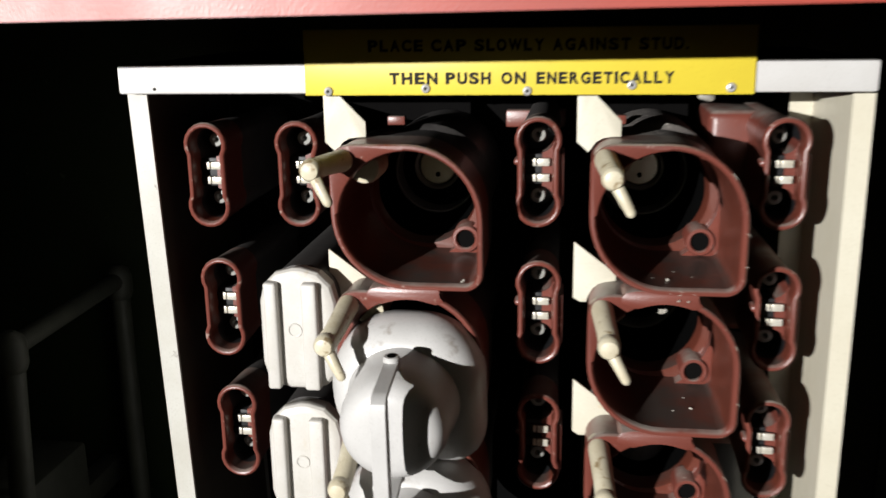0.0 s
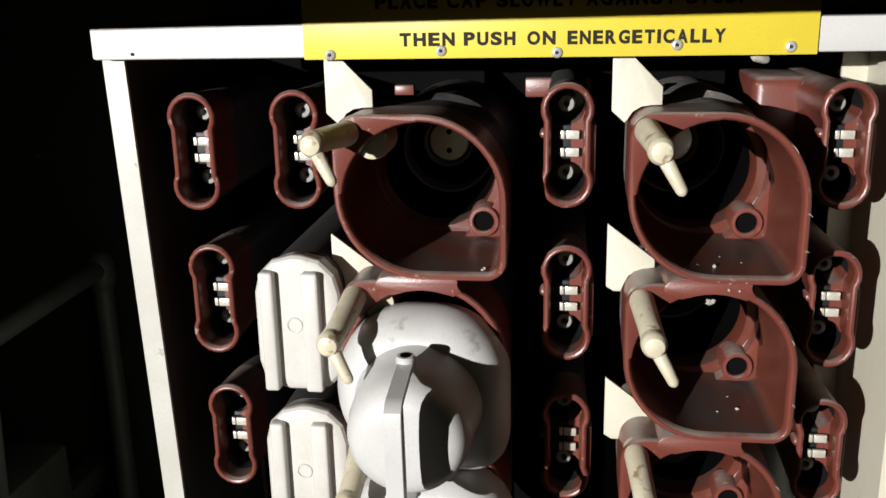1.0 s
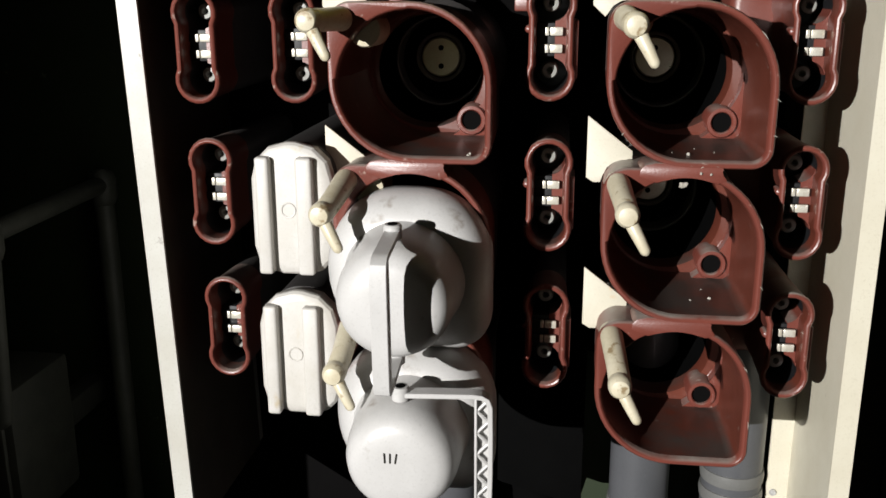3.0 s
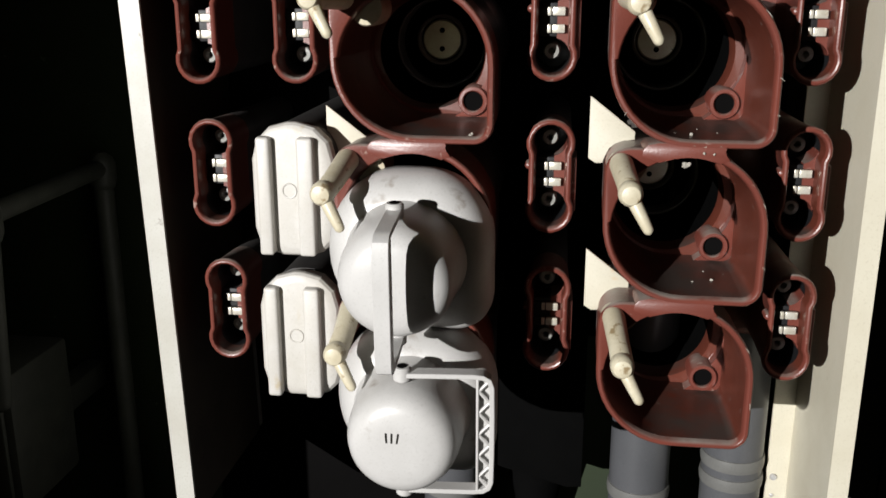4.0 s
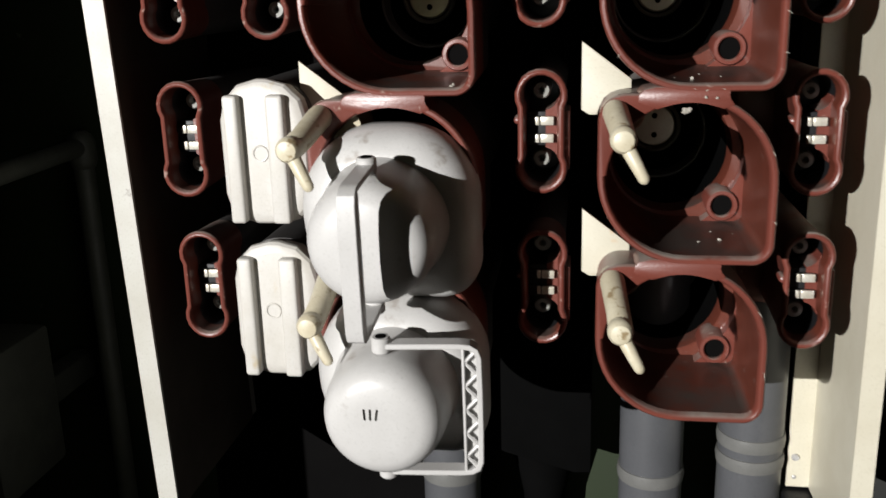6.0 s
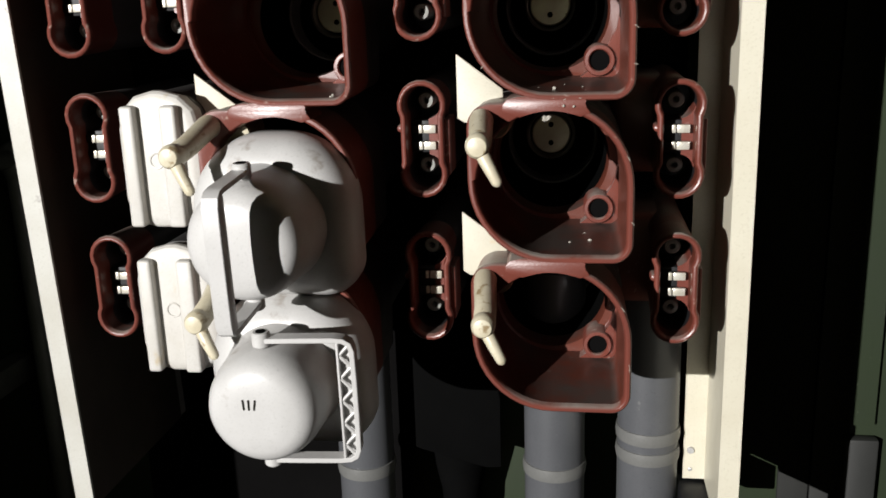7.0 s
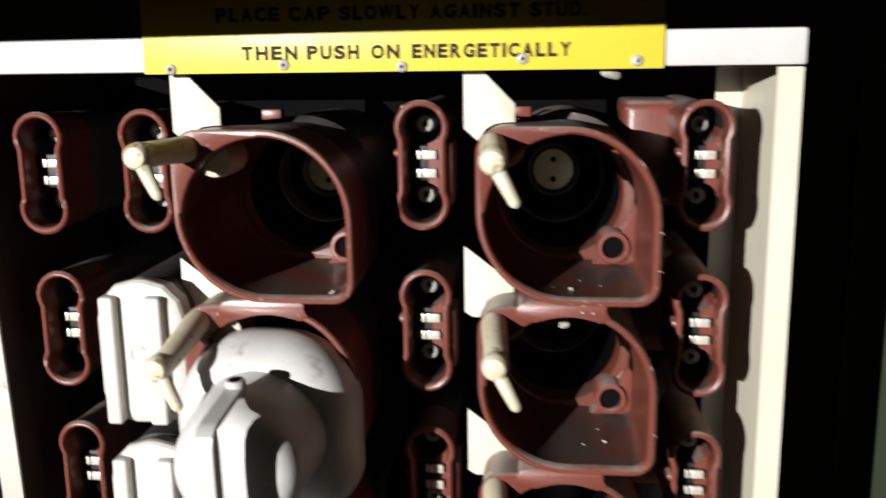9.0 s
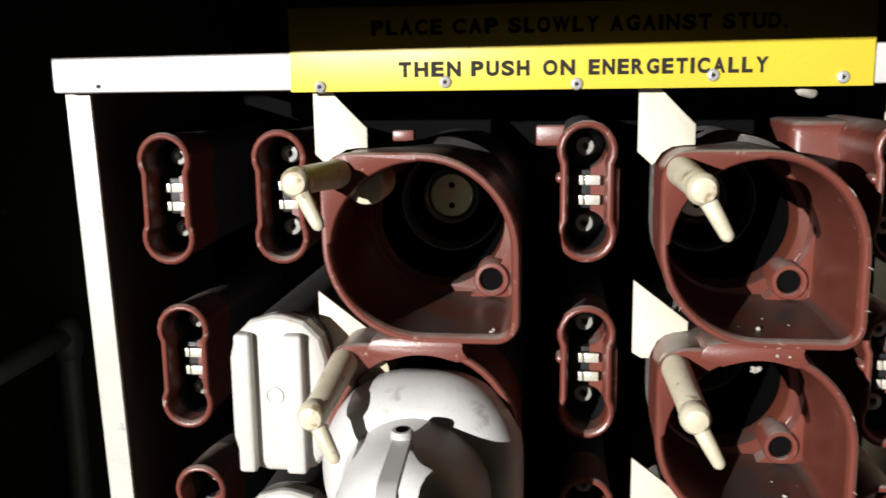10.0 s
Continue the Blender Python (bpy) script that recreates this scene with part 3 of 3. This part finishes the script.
def bail(parent, label=""):
    """Swinging handle: pivots on the z axis at the origin, reaching along +x."""
    m = WHITE_CAP
    path = [(0.0, 0.0460), (0.020, 0.0462), (0.050, 0.0462), (0.0570, 0.0455), (0.0612, 0.0430), (0.0630, 0.0380), (0.0634, 0.015),
            (0.0634, -0.015), (0.0630, -0.0380), (0.0612, -0.0430), (0.0570, -0.0455), (0.050, -0.0462), (0.020, -0.0462), (0.0, -0.0460)]
    h = part("handle", band(path, 0.0054, 0.0036), m, parent, label)
    for z, s in ((0.0460, 1), (-0.0460, -1)):
        p = part("pivot", upright([(0.0052, z - 0.0055), (0.0064, z - 0.0042), (0.0064, z + 0.0042), (0.0054, z + 0.0055)], 20), m, h)
        # Black disc on the pivot's end, painted shade for a hole.
        part("pivot_hole", upright([(0.0036, z + s * 0.0050), (0.0036, z + s * 0.0059)], 16), BOARD, p, "black disc for the dark in the pivot")
    part("grip_back", box(0.0530, 0.0622, 0.0010, 0.0054, -0.0440, 0.0440, 0.0008), m, h)
    part("grip_rail", box(0.0520, 0.0540, -0.0052, 0.0030, -0.0455, 0.0455, 0.0009), m, h)
    n = 10
    for i in range(n):
        z0, z1 = -0.043 + 0.086 * i / n, -0.043 + 0.086 * (i + 1) / n
        a, b = ((0.0538, 0.0615) if i % 2 else (0.0615, 0.0538))
        part("lattice_rib", rod([(a, -0.0030, z0), (b, -0.0030, z1)], 0.0012, 6), m, h)
    return h


def big_cap(at, swing, label, droop=0.0, marks=False):
    t = thing("large_cap", at, label, "socket cap", "large caps", turn=(droop, 0, 0))

    def ring(k, y):
        return contour(-0.0620, 0.0615, -0.0605, 0.0605, 0.058, 0.052, 0.026, 0.058, k, y)

    part("body", loft([ring(0.003, 0.045), ring(0.0, 0.040), ring(0.0, 0.030), ring(0.0010, 0.021), ring(0.0040, 0.0125), ring(0.0085, 0.0060), ring(0.0140, 0.0020), ring(0.0200, 0.0)], cap0=False), WHITE_CAP, t)
    dome = part("dome", lathe([(0.0450, 0.003), (0.0426, -0.006), (0.0417, -0.022), (0.0411, -0.034), (0.0398, -0.0425), (0.0372, -0.0495), (0.0330, -0.0542), (0.0270, -0.0566), (0.0160, -0.0576), (0.0050, -0.0580)], 56), WHITE_CAP, t, "smooth white dome", sharp=60)
    if marks:
        for dx, lean in ((-0.0036, -0.0003), (0.0, 0.0002), (0.0036, 0.0012)):
            part("pen_mark", plate([(dx - 0.0055, 0.0060), (dx - 0.0045, 0.0058), (dx + lean - 0.0046, 0.0132), (dx + lean - 0.0055, 0.0134)], -0.0586, -0.0570), BLACK_INK, dome, "short black pen stroke")
    h = bail(t)
    h.matrix_basis = pose(-0.001, -0.032, 0.001, 0, 0, swing)
    return t


big_cap((-0.0215, 0.6960, 1.1580), -88, "white plastic cap with handle swung out, on round socket", 3)
big_cap((-0.0175, 0.6940, 1.0415), 4, "white plastic cap with latticed handle and pen marks", 3, True)

# ---- tubes and boots below ----


def tube(at, r, rings, label, top, material=GREY_TUBE):
    t = thing("cable_tube", at, label, "tube", "cable tubes")
    part("pipe", upright([(r * 0.97, top), (r, top - 0.01), (r, -0.35)], 36), material, t)
    for z in rings:
        part("collar", upright([(r * 0.9, z - 0.007), (r + 0.0012, z - 0.006), (r + 0.0020, z), (r + 0.0012, z + 0.006), (r * 0.9, z + 0.007)], 36), TUBE_COLLAR, t)
    part("lower_pipe", upright([(r * 0.9, min(rings) - 0.004), (r * 0.88, -0.856)], 30), material, t)
    return t


tube((0.1740, 0.915, 0.866), 0.0290, (0.0,), "grey plastic cable tube with a pale collar", 0.20)
tube((0.2625, 0.915, 0.866), 0.0285, (0.040, 0.020), "grey plastic cable tube with two collars", 0.20)
tube((-0.0140, 0.915, 0.858), 0.0275, (0.0,), "grey plastic cable tube with a pale collar, below a white cap", 0.20)


def cable_boot(at):
    t = thing("cable_boot", at, "black rubber cable boot that narrows downwards", "boot", "cable boots")
    part("cone", upright([(0.030, 0.060), (0.0345, 0.055), (0.0340, 0.0), (0.0215, -0.055), (0.0205, -0.075)], 28), RUBBER, t)
    part("cable", upright([(0.0195, -0.070), (0.0195, -0.848)], 24), RUBBER, t)


cable_boot((0.0715, 0.990, 0.848))

# ---- compartment round the frame ----
# Black sheets laid where the cheek's shadow falls on the green wall.
cover = thing("shadow_panel", (0.42, 1.019, 0.0), "two black sheets standing for the cheek's shadow on the green wall", "panel")
for sheet in ([(-0.090, 1.62), (-0.090, 0.874), (-0.041, 0.843), (-0.012, 0.818), (-0.012, 0.0), (0.0180, 0.0), (0.0180, 1.62)], [(0.0200, 1.62), (0.0200, 0.0), (0.0545, 0.0), (0.0545, 1.62)]):
    part("sheet", plate(sheet, -0.0025, 0.003, bevel=0.0008), BLACK_PAINT, cover)
part("backing", box(0.0150, 0.0230, 0.0034, 0.0070, 0.0, 1.62), BOARD, cover)
slab("wall_strip", 0.4755, 0.5005, 1.0215, 1.0295, 0.866, 1.62, GREEN_PAINT, "raised green strip along the painted wall, with white scuffs", "trim")
clamp = thing("wall_clamp", (0.490, 1.029, 0.0), "black steel clamp rail below the green strip", "rail")
part("rail", box(-0.018, 0.0150, -0.014, 0.0, 0.0, 0.852, 0.002), BLACK_PAINT, clamp)
pipe_t = thing("conduit", (-0.400, 0.99, 1.16), "grey-green conduit with two elbows, in the dark", "pipe")
part("riser", rod([(0, 0, 0), (0, 0, -1.1)], 0.0105, 14), PIPE_PAINT, pipe_t)
part("cross_run", rod([(0, 0, 0), (0.006, -0.22, 0)], 0.0095, 14), PIPE_PAINT, pipe_t)
part("drop", rod([(0.006, -0.22, 0), (-0.004, -0.22, -0.17)], 0.0115, 14), PIPE_PAINT, pipe_t)
for ex, ey in ((0, 0), (0.006, -0.22)):
    part("elbow", rod([(ex, ey, 0.004), (ex, ey, -0.014)], 0.0145, 14), PIPE_PAINT, pipe_t)
jb = thing("junction_box", (-0.455, 0.87, 0.86), "dull grey junction box on a wall arm, in the dark", "box")
part("case", box(-0.045, 0.028, -0.05, 0.06, -0.02, 0.130, 0.006), PIPE_PAINT, jb)
part("cover", box(-0.038, 0.020, -0.056, -0.0495, -0.012, 0.122, 0.003), PIPE_PAINT, jb)
part("arm", box(-0.012, 0.012, 0.055, 0.165, 0.03, 0.06, 0.002), PIPE_PAINT, jb)

# ---- grit ----


def grit(places, label, seed):
    """A few small crumbs lying in or on a socket."""
    rnd = random.Random(seed)
    for x, y, z, r in places:
        bm = bmesh.new()
        bmesh.ops.create_icosphere(bm, subdivisions=2, radius=r)
        for v in bm.verts:
            v.co *= 0.7 + 0.6 * rnd.random()
        t = part("grit_crumb", bm, DEBRIS)
        t.location = (x, y, z)
        tagged(t, label, "grit", "grit crumbs")


grit([(0.168, 0.752, 1.2445, 0.0010), (0.179, 0.750, 1.2445, 0.0013), (0.186, 0.772, 1.2447, 0.0008), (0.199, 0.760, 1.2445, 0.0006),
      (0.205, 0.770, 1.1288, 0.0014), (0.201, 0.790, 1.1290, 0.0010), (0.216, 0.785, 1.1290, 0.0008), (0.190, 0.765, 1.1288, 0.0008)], "pale grit crumb lying in a round socket", 3)
grit([(0.1735, 0.7275, 1.2262, 0.0022), (0.176, 0.7270, 1.2270, 0.0016), (0.186, 0.7275, 1.2350, 0.0009), (0.193, 0.7275, 1.2345, 0.0008)], "white crumb stuck on a socket lip", 5)
grit([(0.020, 0.738, 1.2425, 0.0013), (0.0215, 0.7385, 1.2440, 0.0010)], "pale green crumb lying in a round socket", 7)


def scuffs(marks):
    """Thin pale nicks on the lips of the round sockets."""
    for x, y, z, length, turn in marks:
        bm = rod([(-length / 2, 0, 0), (0, -0.0001, 0.0003), (length / 2, 0, 0)], [0.00012, 0.0003, 0.00012], 6)
        t = part("lip_nick", bm, DEBRIS)
        t.matrix_basis = pose(x, y, z, 0, turn, 0)
        tagged(t, "pale nick scraped into a socket lip", "nick", "lip nicks")


scuffs([(0.2335, 0.7283, 1.287, 0.0050, 30), (0.2338, 0.7283, 1.262, 0.0035, 5), (0.2215, 0.7284, 1.330, 0.0070, 50), (0.2340, 0.7290, 1.152, 0.0040, 40),
        (0.2305, 0.7290, 1.198, 0.0045, 60), (0.1310, 0.7284, 1.262, 0.0040, -50), (0.2340, 0.7297, 1.043, 0.0075, 85), (0.2285, 0.7297, 1.088, 0.0050, 50),
        (0.1790, 0.7284, 1.2400, 0.0045, 10), (0.1870, 0.7284, 1.2392, 0.0030, -20), (0.1970, 0.7284, 1.2398, 0.0040, 15)])
